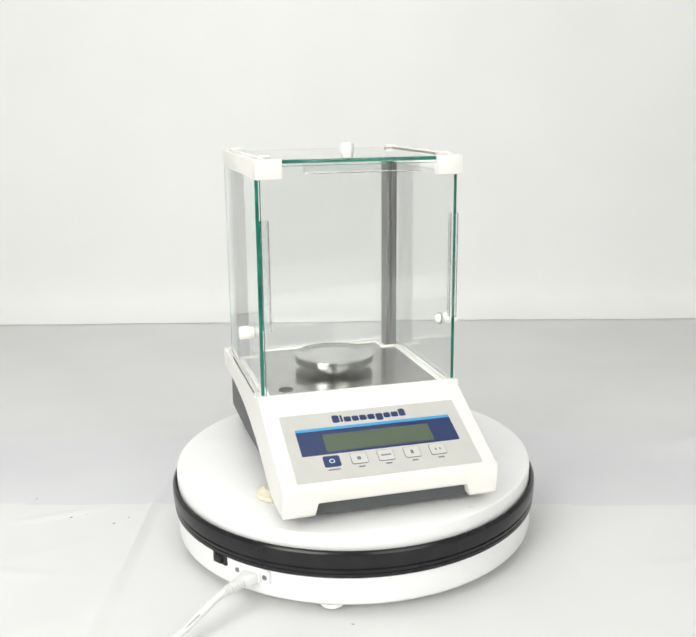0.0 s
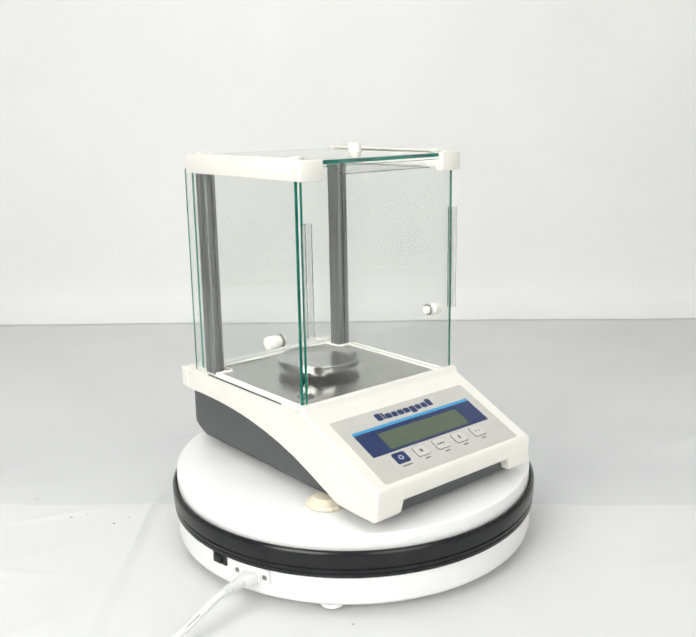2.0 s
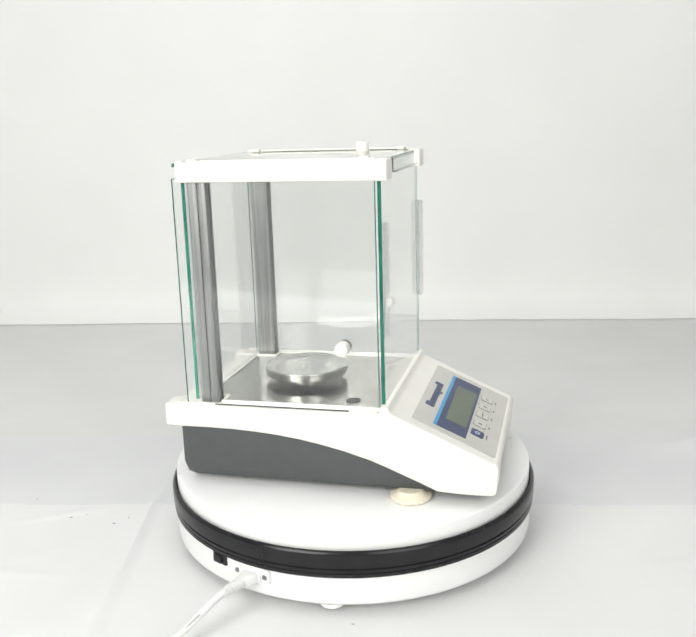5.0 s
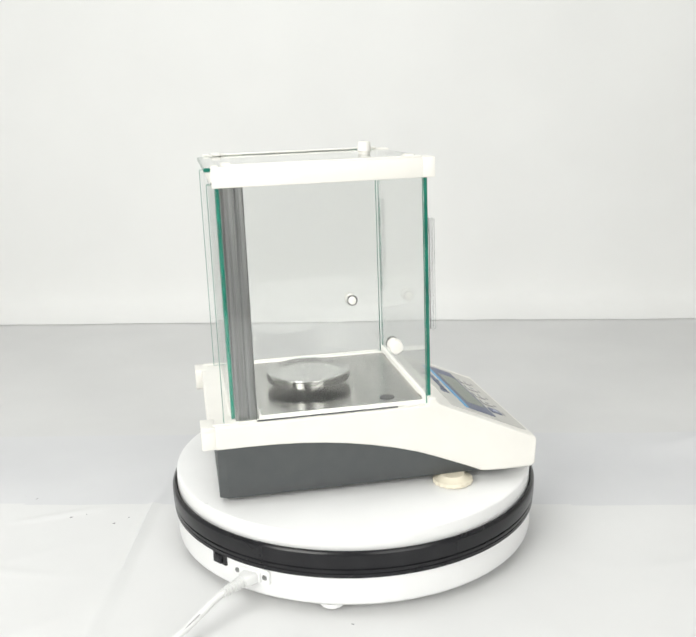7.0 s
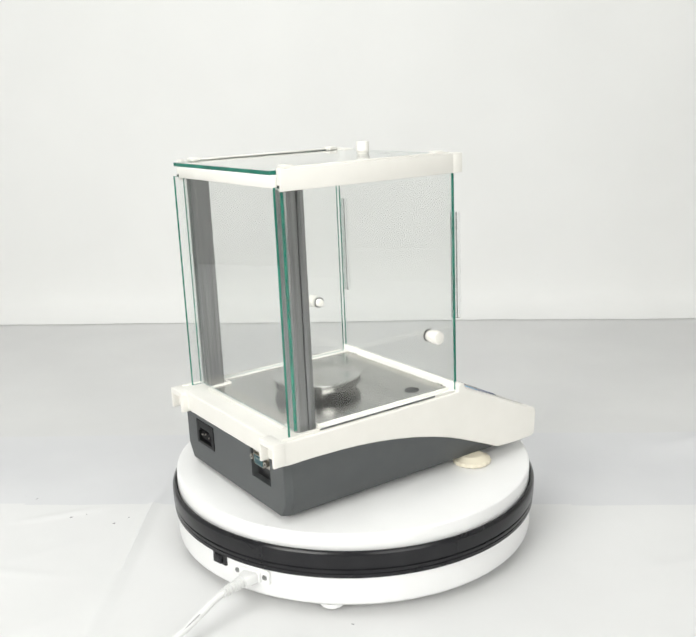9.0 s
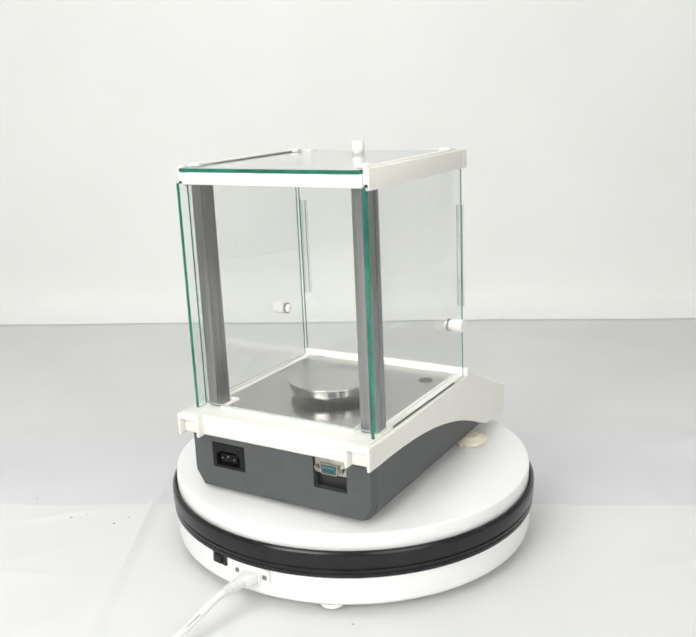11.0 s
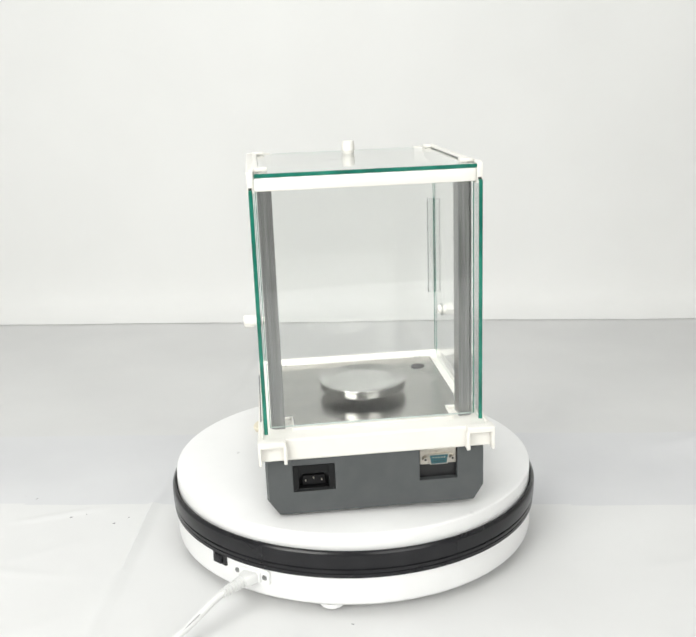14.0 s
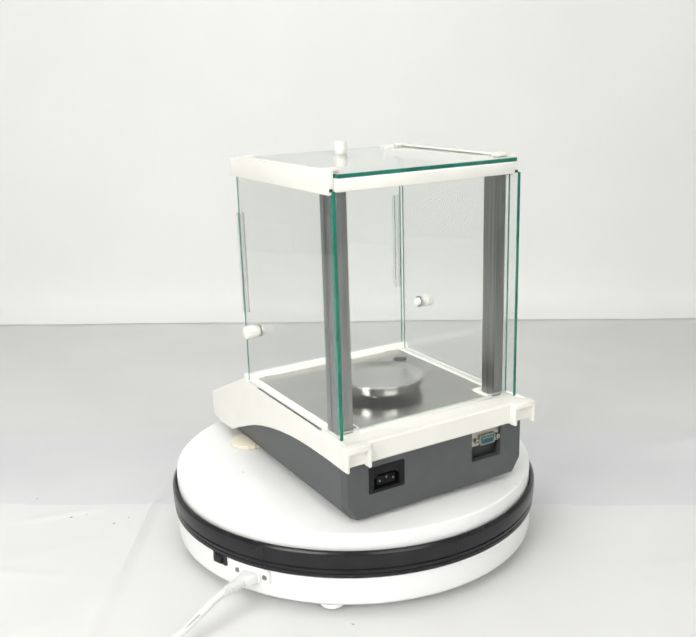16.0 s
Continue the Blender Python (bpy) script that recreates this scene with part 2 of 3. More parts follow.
# ---- turntable ----
def build_turntable():
    tt = new("turntable")
    tagged(tt, "white motorised display turntable with a black rubber band", "turntable")
    z = TOP
    base = lathe(bmesh.new(), [(0, z - 0.0680), (0.1945, z - 0.0680), (0.1975, z - 0.0672), (0.1990, z - 0.0655), (0.1995, z - 0.0630),
                               (0.1995, z - 0.034), (0.196, z - 0.030), (0.0, z - 0.030)], 160)
    base = part("base", base, WHITE, tt, "glossy white round base")
    band = lathe(bmesh.new(), [(0.188, z - 0.0372), (0.2015, z - 0.0372), (0.2024, z - 0.0363), (0.2026, z - 0.0328), (0.2018, z - 0.0323), (0.2018, z - 0.0317), (0.2028, z - 0.0312),
                               (0.2028, z - 0.0284), (0.2016, z - 0.0276), (0.2016, z - 0.0266), (0.2032, z - 0.0258), (0.2034, z - 0.0135), (0.2026, z - 0.0110), (0.2008, z - 0.0094),
                               (0.1992, z - 0.0098), (0.1975, z - 0.0150), (0.188, z - 0.017)], 160)
    part("rubber_band", band, BLACK, tt, "black rubber edge band with grooves")
    d = z + DISC
    disc = lathe(bmesh.new(), [(0, z - 0.0150), (0.1945, z - 0.0150), (0.1970, z - 0.0142), (0.1978, z - 0.0120), (0.1978, d - 0.0030), (0.1974, d - 0.0012), (0.1964, d - 0.0003), (0.1950, d), (0, d)], 192)
    disc = part("rotating_top", disc, WHITE, tt, "white rotating round top")

    def on_side(az, height, radius=0.1995):
        a = radians(az)
        return Matrix.Translation((radius * math.sin(a), -radius * math.cos(a), z + height)) @ pose(0, 0, 0, 0, 0, az)

    sw = part("power_switch", boxed(-0.0095, 0.0095, -0.0022, 0.004, -0.0065, 0.0055, 0.0008), DARK, base, "black rocker switch")
    sw.matrix_local = on_side(-41.9, -0.0412)
    rk = boxed(-0.006, 0.006, -0.0045, -0.0015, -0.0045, 0.004, 0.001)
    for v in rk.verts:
        v.co.y += v.co.z * 0.2
    rk = part("rocker", rk, BLACK, base, "black rocker")
    rk.matrix_local = on_side(-41.9, -0.0412)
    pl = prism(bmesh.new(), round_rect(0.0215, 0.0085, 0.004), -0.004, 0.0025)
    pl = part("socket_plate", pl, WHITE, base, "white socket plate")
    pl.matrix_local = on_side(-30.0, -0.0455) @ pose(0, 0, 0, 90, 0, 0)
    rim = boxed(-0.0125, 0.0125, -0.0055, 0.0, -0.0065, 0.0065, 0.002)
    rim = part("socket_collar", rim, WHITE, base, "white socket collar")
    rim.matrix_local = on_side(-30.0, -0.0455)
    for az in (-34.5, -25.4):
        s = lathe(bmesh.new(), [(0, 0.0036), (0.0014, 0.0040), (0.0026, 0.0036), (0.0031, 0.0024), (0.0031, 0.0)], 16)
        s = part("screw", s, ALU, base, "small steel screw")
        s.matrix_local = on_side(az, -0.0455) @ pose(0, 0, 0, 90, 0, 0)
    for az in (-7, 83, 173, 263):
        a = radians(az)
        f = lathe(bmesh.new(), [(0, 0.0), (0.010, 0.0), (0.0115, 0.0012), (0.0115, z - 0.0680), (0, z - 0.0680)], 28)
        f = part("foot", f, WHITE, tt, "short white foot")
        f.location = (0.186 * math.sin(a), -0.186 * math.cos(a), 0)
    return tt, disc


turntable, rotating_top = build_turntable()


def build_cord():
    cord = new("power_cord")
    tagged(cord, "white power cord plugged into the turntable's base", "cable")
    p0, p1 = Vector((-0.0965, -0.1728, TOP - 0.0460)), Vector((-0.1080, -0.1855, TOP - 0.0470))
    d = (p1 - p0)
    m = Matrix.Translation(p0) @ d.to_track_quat("Z", "Y").to_matrix().to_4x4()
    bm = bmesh.new()
    L = d.length
    secs = [(0.0090, 0.0058, 0.0), (0.0093, 0.0060, 0.004), (0.0086, 0.0058, 0.010), (0.0068, 0.0054, 0.016), (0.0054, 0.0052, max(L, 0.0171))]
    rings = []
    for w, h, s in secs:
        rings.append([bm.verts.new((x, y, s)) for x, y in round_rect(w, h, 0.003, 3)])
    bm.faces.new(rings[0][::-1])
    bm.faces.new(rings[-1])
    for a, b in zip(rings, rings[1:]):
        for i in range(len(a)):
            j = (i + 1) % len(a)
            bm.faces.new((a[i], a[j], b[j], b[i]))
    plug = part("plug", bm, CORD, cord, "moulded white appliance plug")
    plug.matrix_local = m
    bm = bmesh.new()
    prof = [(0, L - 0.001)]
    for i in range(8):
        s = L + 0.0033 * i
        prof += [(0.0062 - 0.00025 * i, s), (0.0062 - 0.00025 * i, s + 0.0019), (0.0052 - 0.00025 * i, s + 0.0021), (0.0052 - 0.00025 * i, s + 0.0032)]
    prof.append((0, L + 0.0265))
    r = part("strain_relief", lathe(bm, prof, 20), CORD, cord, "ribbed strain relief")
    r.matrix_local = m
    u = d.normalized()
    e = p1 + u * 0.024
    tube("cable", [e, e + u * 0.008, (-0.1425, -0.2270, 0.0170), (-0.1550, -0.2400, 0.0100), (-0.1705, -0.2570, 0.0050), (-0.198, -0.288, 0.0015), (-0.26, -0.37, 0.0015), (-0.36, -0.60, 0.0015)], 0.0034, CORD, cord)
    # unreadable print along the cable, as short dashes
    rng = random.Random(9)
    way = Vector((-0.0125, -0.0130, -0.0070)).normalized()
    side = way.cross(Vector((0, 0, 1))).normalized()
    up = side.cross(way).normalized()
    for i in range(26):
        c = Vector((-0.1428, -0.2275, 0.0167)) + way * (0.0009 * i) + up * 0.0030 - side * 0.0016
        bm = boxed(-0.00022 - 0.00012 * rng.random(), 0.00022, -0.0004, 0.0004, -0.0002, 0.0004)
        bm.transform(Matrix.Translation(c) @ Matrix((way, side, up)).transposed().to_4x4())
        part("print_dash", bm, INK, cord)


build_cord()


def build_lint():
    bm = bmesh.new()
    rng = random.Random(4)
    for x, y, r in ((-0.392, 0.066, 0.0016), (-0.334, 0.014, 0.0020), (-0.318, 0.020, 0.0012), (-0.279, -0.004, 0.0018), (-0.265, 0.010, 0.0013), (-0.408, 0.075, 0.0010), (-0.0035, -0.212, 0.0014)):
        m = Matrix.Translation((x, y, cloth_height(x, y) + r * 0.4)) @ pose(0, 0, 0, 0, 0, rng.uniform(0, 180)) @ Matrix.Diagonal((r * 1.1, r * 0.3, r * 0.25, 1))
        bmesh.ops.create_icosphere(bm, subdivisions=1, radius=1, matrix=m)
    tagged(part("lint", bm, INK), "tiny dark specks of lint on the cloth", "lint", kind="stuff")


build_lint()


# ---- laboratory balance ----
ANCHOR_Y, ANCHOR_Z, SLOPE = -0.1022, 0.0782, math.atan(0.45)


def side_x(s, y):
    """Where the housing's side lies; the housing narrows a little towards the keypad, which sits slightly off centre."""
    k = min(1.0, max(0.0, (y + 0.17) / 0.34))
    return s * (0.1075 + 0.0040 * k) - 0.0016 * (1 - k)


def on_panel(bm, lift=0.0):
    """Lays what was drawn flat (x across, y up the slope) onto the sloping keypad face."""
    m = Matrix.Translation((0, ANCHOR_Y, ANCHOR_Z)) @ Matrix.Rotation(SLOPE, 4, "X") @ Matrix.Translation((0, 0, lift))
    bm.transform(m)
    return bm


def flat(u0, u1, v0, v1, r=0.001, lift=0.0, thick=0.0004):
    bm = bmesh.new()
    prism(bm, [(x + (u0 + u1) / 2, y + (v0 + v1) / 2) for x, y in round_rect((u1 - u0) / 2, (v1 - v0) / 2, r, 3)], -0.0002, thick)
    return on_panel(bm, lift)


def pane(name, parent, x0, x1, y0, y1, z0, z1, thin, label, pale=("-z",)):
    """A glass sheet: clear faces, green ground edges, pale where an edge is named."""
    bm = boxed(x0, x1, y0, y1, z0, z1, 0.0005, 1)
    bmesh.ops.recalc_face_normals(bm, faces=bm.faces)
    k = "xyz".index(thin)
    for f in bm.faces:
        f.material_index = 0 if abs(f.normal[k]) > 0.9 else 1
        for e in pale:
            if f.normal["xyz".index(e[1])] * (1 if e[0] == "+" else -1) > 0.6:
                f.material_index = 2 if f.material_index else 0
    ob = part(name, bm, [PANE, EDGE, PALE_EDGE], parent, label)
    ob.visible_shadow = False
    return ob


def build_balance():
    bal = new("laboratory_balance")
    tagged(bal, "cream and grey laboratory balance with glass draft shield", "balance")
    # housing: sections across the width; the front lip is cut out in the middle, the rear ends are set back for the rail ends
    arch = [(0.157, 0.0700), (0.128, 0.0702), (0.098, 0.0695), (0.075, 0.0682), (0.052, 0.0660), (0.028, 0.0626), (0.004, 0.0580), (-0.020, 0.0522),
            (-0.044, 0.0450), (-0.062, 0.0380), (-0.077, 0.0317), (-0.094, 0.0246), (-0.112, 0.0165)]

    def section(rear, lip, rear_z):
        p = [(rear, 0.0935), (rear, rear_z)] + [(min(y, rear - 0.001 * (2 - i)) if i < 2 else y, z) for i, (y, z) in enumerate(arch)]
        p += [(-0.137, 0.0152 + lip), (-0.165, 0.0153 + lip), (-0.1695, 0.0178 + lip), (-0.1715, 0.0445), (-0.1695, 0.0485), (-0.163, 0.0504)]
        p += [(-0.0680, 0.0936), (-0.0655, 0.0955), (-0.0635, 0.1005), (-0.0615, 0.1016), (-0.0562, 0.1016), (-0.0552, 0.1000), (-0.0548, 0.0935)]
        return p

    bm = bmesh.new()
    cut = [(-1, 0), (-0.0780, 0), (-0.0745, 0.0120), (0.0745, 0.0120), (0.0780, 0), (1, 0)]
    rings = []
    for x, lip in cut:
        rings.append([bm.verts.new((side_x(x, y) if abs(x) == 1 else x, y, z)) for y, z in section(0.1640, lip, 0.0728)])
    for a, b in zip(rings, rings[1:]):
        for i in range(len(a)):
            j = (i + 1) % len(a)
            bm.faces.new((a[i], a[j], b[j], b[i]))
    bm.faces.new(rings[0])
    bm.faces.new(rings[-1][::-1])
    body = part("housing", bm, CREAM, bal, "cream plastic upper housing")
    bv = body.modifiers.new("soft_edges", "BEVEL")
    bv.width, bv.segments, bv.limit_method, bv.angle_limit = 0.0030, 4, "ANGLE", radians(40)
    bv.harden_normals = False
    # rail ends at the rear corners: open channels
    for s in (-1, 1):
        bm = bmesh.new()
        for a in ((0.0860, 0.1120, 0.158, 0.1715, 0.0885, 0.0942), (0.1090, 0.1120, 0.158, 0.1715, 0.0712, 0.0896),
                  (0.0852, 0.0885, 0.158, 0.1715, 0.0715, 0.0896)):
            box(bm, *sorted((s * a[0], s * a[1])), *a[2:], 0.0008)
        part("rail_end", bm, CREAM, bal, "open cream rail end")
    # rims round the steel deck
    for x0, x1, y0, y1 in ((-0.0957, -0.0935, -0.0546, 0.112), (0.0935, 0.0957, -0.0546, 0.112), (-0.0790, 0.0790, 0.1360, 0.1420)):
        part("deck_rim", boxed(x0, x1, y0, y1, 0.0930, 0.0960, 0.0008), CREAM, bal)
    for s in (-1, 1):
        bm = bmesh.new()
        box(bm, *sorted((s * 0.0765, s * 0.0985)), 0.1115, 0.1135, 0.0930, 0.0966, 0.0006)
        box(bm, *sorted((s * 0.0765, s * 0.0785)), 0.1135, 0.1420, 0.0930, 0.0966, 0.0006)
        part("deck_rim", bm, CREAM, bal)
        part("guide_rail", boxed(*sorted((s * 0.1060, s * 0.1078)), -0.052, 0.160, 0.0930, 0.0956, 0.0006), CREAM, bal)
        part("rail_slot", boxed(*sorted((s * 0.1074, s * 0.1084)), -0.024, 0.117, 0.0945, 0.0958), GREY, bal, "thin dark rail slot")
    # steel deck with a hole cut for the level
    bm = bmesh.new()
    out = [(-0.0935, -0.0546), (0.0935, -0.0546), (0.0935, 0.1115), (0.0765, 0.1115), (0.0765, 0.1360), (-0.0765, 0.1360), (-0.0765, 0.1115), (-0.0935, 0.1115)]
    prism(bm, out, 0.0925, 0.0945)
    part("steel_deck", bm, STEEL, bal, "brushed stainless steel weighing deck")
    bm = lathe(bmesh.new(), [(0, 0.0948), (0.0058, 0.0948), (0.0066, 0.0952), (0.0075, 0.0952), (0.0078, 0.0944)], 32, (-0.0732, -0.0207, 0))
    lev = part("level_window", bm, DARK, bal, "round dark spirit level window")
    part("level_bubble", lathe(bmesh.new(), [(0.0020, 0.0949), (0.0036, 0.0949), (0.0036, 0.0951), (0.0020, 0.0951), (0.0020, 0.0949)], 24, (-0.0732, -0.0207, 0)), GREY, lev)
    for x in (-0.079, 0.079):
        for dx in (-0.0026, 0.0026):
            part("clip_pin", boxed(x + dx - 0.0008, x + dx + 0.0008, -0.0552, -0.0542, 0.0945, 0.0958, 0.0002, 1), DARK, bal, "tiny dark clip pin")
    # pan
    at = (-0.0010, 0.0500, 0)
    bm = lathe(bmesh.new(), [(0, 0.1022), (0.0448, 0.1022), (0.0453, 0.1024), (0.0455, 0.1028), (0.0455, 0.1034), (0.0455, 0.1096), (0.0455, 0.1100), (0.0454, 0.1104), (0.0451, 0.1108), (0.0446, 0.1110), (0.0440, 0.1109),
                             (0.0432, 0.1106), (0.0360, 0.1080), (0.0350, 0.1077), (0.0338, 0.1076), (0.0200, 0.1079), (0, 0.1080)], 96, at)
    for v in bm.verts:          # two shallow nicks in the rim, opposite each other
        a = math.degrees(math.atan2(v.co.y - at[1], v.co.x - at[0])) % 180
        if abs(a - 118) < 2.0 and v.co.z > 0.1092:
            v.co.z -= 0.0012
    pan = part("weighing_pan", bm, PAN, bal, "round polished steel weighing pan")
    part("pan_boss", lathe(bmesh.new(), [(0, 0.0944), (0.024, 0.0944), (0.024, 0.0958), (0.016, 0.0966), (0.014, 0.0985), (0.014, 0.1024), (0, 0.1024)], 48, at), STEEL, pan, "steel pan support")
    # grey lower case
    bm = bmesh.new()
    rings = []
    for y, top in ((0.1490, 0.0745), (0.098, 0.0740), (0.052, 0.0705), (0.004, 0.0625), (-0.044, 0.0495), (-0.077, 0.0380), (-0.100, 0.0345), (-0.158, 0.0345)):
        w = 0.1065 - 0.0040 * min(1.0, max(0.0, (0.06 - y) / 0.16))     # narrows with the housing above it
        rings.append([bm.verts.new((x, y, z)) for x, z in ((-w, top), (-w, min(0.0270, top - 0.004)), (-0.0970, 0.0125), (0.0970, 0.0125), (w, min(0.0270, top - 0.004)), (w, top))])
    for a, b in zip(rings, rings[1:]):
        for i in range(6):
            j = (i + 1) % 6
            bm.faces.new((a[i], a[j], b[j], b[i]))
    bm.faces.new(rings[0])
    bm.faces.new(rings[-1][::-1])
    part("lower_case", bm, GREY, bal, "dark grey plastic lower case")
    # rear wall of the case with two cut-outs
    xs, zs = [-0.1065, -0.0787, -0.0416, 0.0405, 0.0808, 0.1065], [0.0125, 0.0290, 0.0365, 0.0379, 0.0635, 0.0745]
    bm = bmesh.new()
    grid = {}
    for i, x in enumerate(xs):
        for j, z in enumerate(zs):
            xx = max(-0.0970, min(0.0970, x)) if j == 0 else x
            grid[i, j] = bm.verts.new((xx, 0.1490, z))
    fs = []
    for i in range(5):
        for j in range(5):
            if (i == 3 and j in (2, 3)) or (i == 1 and j in (3, 4)):
                continue
            fs.append(bm.faces.new((grid[i, j], grid[i + 1, j], grid[i + 1, j + 1], grid[i, j + 1])))
    r = bmesh.ops.extrude_face_region(bm, geom=fs)
    for v in [g for g in r["geom"] if isinstance(g, bmesh.types.BMVert)]:
        v.co.y = 0.1575
        if abs(v.co.x) > 0.0960:
            v.co.x -= math.copysign(0.0022, v.co.x)
        if v.co.z < 0.013:
            v.co.z += 0.0015
    rear = part("rear_wall", bm, GREY, bal, "dark grey rear wall with connector cut-outs")
    # mains inlet: flange with a shaped well, a black core and three pins
    bm = bmesh.new()
    for a in ((0.0407, 0.0467, 0.0367, 0.0633), (0.0755, 0.0806, 0.0367, 0.0633), (0.0467, 0.0755, 0.0367, 0.0400), (0.0467, 0.0755, 0.0550, 0.0633)):
        box(bm, a[0], a[1], 0.1500, 0.1584, a[2], a[3], 0.0003, 1)
    for x0, x1 in ((0.0465, 0.0515), (0.0757, 0.0707)):     # slanting upper corners of the well
        c = [bm.verts.new((x, y, z)) for y in (0.1500, 0.1582) for x, z in ((x0, 0.0552), (x1, 0.0552), (x0, 0.0505))]
        for f in ((0, 1, 2), (3, 5, 4), (0, 3, 4, 1), (1, 4, 5, 2), (2, 5, 3, 0)):
            bm.faces.new([c[i] for i in f])
    inlet = part("mains_inlet", bm, FLANGE, bal, "black mains inlet socket with three pins")
    part("inlet_cavity", boxed(0.0430, 0.0784, 0.1492, 0.1503, 0.0390, 0.0600), WELL, inlet)
    part("inlet_core", boxed(0.0505, 0.0718, 0.1500, 0.1566, 0.0425, 0.0522, 0.0012), WELL, inlet, "black inlet core")
    for x, z in ((0.0535, 0.0478), (0.0612, 0.0500), (0.0688, 0.0478)):
        part("pin", boxed(x - 0.0006, x + 0.0006, 0.1560, 0.1582, z - 0.0009, z + 0.0009, 0.0003, 1), NICKEL, inlet, "metal pin")
    for x in (0.0424, 0.0790):
        part("rivet", lathe(bmesh.new(), [(0, 0.1586), (0.0007, 0.1586), (0.0010, 0.1581)], 10, (x, 0, 0.0385), "y"), DARK, inlet)
    # serial port
    part("port_recess", boxed(-0.0787, -0.0416, 0.1492, 0.1503, 0.0379, 0.0745), DARK, rear)
    port = part("serial_port", boxed(-0.0781, -0.0423, 0.1545, 0.1556, 0.0535, 0.0690, 0.0008), NICKEL, bal, "nickel nine-pin serial port with teal core")

    def shell(w0, w1, z0, z1, y0, y1):
        """A D-shaped solid, wider at the top."""
        bm = prism(bmesh.new(), [(-w1, z1), (-w0, z0), (w0, z0), (w1, z1)], y0, y1)
        bm.transform(Matrix(((1, 0, 0, -0.0602), (0, 0, 1, 0), (0, 1, 0, 0), (0, 0, 0, 1))))
        return bm
    part("port_shell", shell(0.0086, 0.0102, 0.0545, 0.0650, 0.1555, 0.1592), NICKEL, port)
    part("port_core", shell(0.0074, 0.0089, 0.0554, 0.0640, 0.1555, 0.1596), TEAL, port, "teal plastic core")
    for k, (n, z) in enumerate(((5, 0.0617), (4, 0.0580))):
        for i in range(n):
            x = -0.0602 + (i - (n - 1) / 2) * 0.00277
            part("socket_hole", lathe(bmesh.new(), [(0, 0.1599), (0.0006, 0.1599), (0.0007, 0.1595)], 8, (x, 0, z), "y"), NICKEL if k == 0 else DARK, port)
    for x in (-0.0735, -0.0469):
        part("jack_screw", lathe(bmesh.new(), [(0.0012, 0.1600), (0.0026, 0.1600), (0.0028, 0.1592), (0.0028, 0.1555), (0, 0.1555)], 6, (x, 0, 0.0600), "y"), NICKEL, port, "hexagonal nickel jack screw")
        part("jack_bore", lathe(bmesh.new(), [(0, 0.1602), (0.0011, 0.1602), (0.0013, 0.1598)], 10, (x, 0, 0.0600), "y"), DARK, port)
    # feet, screwed out unevenly, so that the case leans a little: drop is how far each reaches below the case's own plane
    for s, drop, rear_drop in ((-1, -0.0033, -0.0063), (1, -0.0066, -0.0087)):
        cx, cy = s * 0.0985, -0.0830
        bm = lathe(bmesh.new(), [(0, -drop), (0.0184, -drop), (0.0202, 0.0010 - drop), (0.0207, 0.0034 - drop), (0.0200, 0.0050 - drop), (0.0160, 0.0058 - drop), (0.0120, 0.0127), (0, 0.0127)], 144, (cx, cy, 0))
        for v in bm.verts:
            r = math.hypot(v.co.x - cx, v.co.y - cy)
            if r > 0.0180:
                k = 1 + 0.022 * math.sin(18 * math.atan2(v.co.y - cy, v.co.x - cx))
                v.co.x, v.co.y = cx + (v.co.x - cx) * k, cy + (v.co.y - cy) * k
        part("levelling_foot", bm, IVORY, bal, "ivory levelling foot wheel with a scalloped rim")
        bm = lathe(bmesh.new(), [(0, -rear_drop), (0.0085, -rear_drop), (0.0095, 0.001 - rear_drop), (0.0095, 0.0127), (0, 0.0127)], 24, (s * 0.070, 0.115, 0))
        part("rear_foot", bm, BLACK, bal, "black rubber foot")
    # keypad
    foil = part("keypad_foil", flat(-0.0940, 0.0915, -0.0705, 0.0200, 0.002), MEMBRANE, bal, "pale grey keypad foil")
    part("display_border", flat(-0.0822, 0.0795, -0.0372, -0.0050, 0.0006, 0.0004), NAVY, foil, "navy blue display border")
    part("cyan_strip", flat(-0.0822, 0.0795, -0.0052, -0.0015, 0.0006, 0.0005), CYAN, foil, "bright blue strip")
    part("display_window", flat(-0.0570, 0.0535, -0.0345, -0.0110, 0.0012, 0.0005), LCD, foil, "blank grey-green liquid crystal display")
    # maker's mark as plain bars in its colour
    u = -0.0414
    for w, tall in ((0.0085, 1), (0.0035, 1), (0.0085, 0), (0.0080, 0), (0.0085, 0), (0.0085, 0), (0.0085, -1), (0.0080, 0), (0.0085, 0), (0.0080, 1)):
        part("mark_bar", flat(u, u + w - 0.0012, 0.0040 - (0.0025 if tall < 0 else 0), 0.0110 + (0.0032 if tall > 0 else 0), 0.0016, 0.0004, 0.0003), NAVY, foil)
        u += w
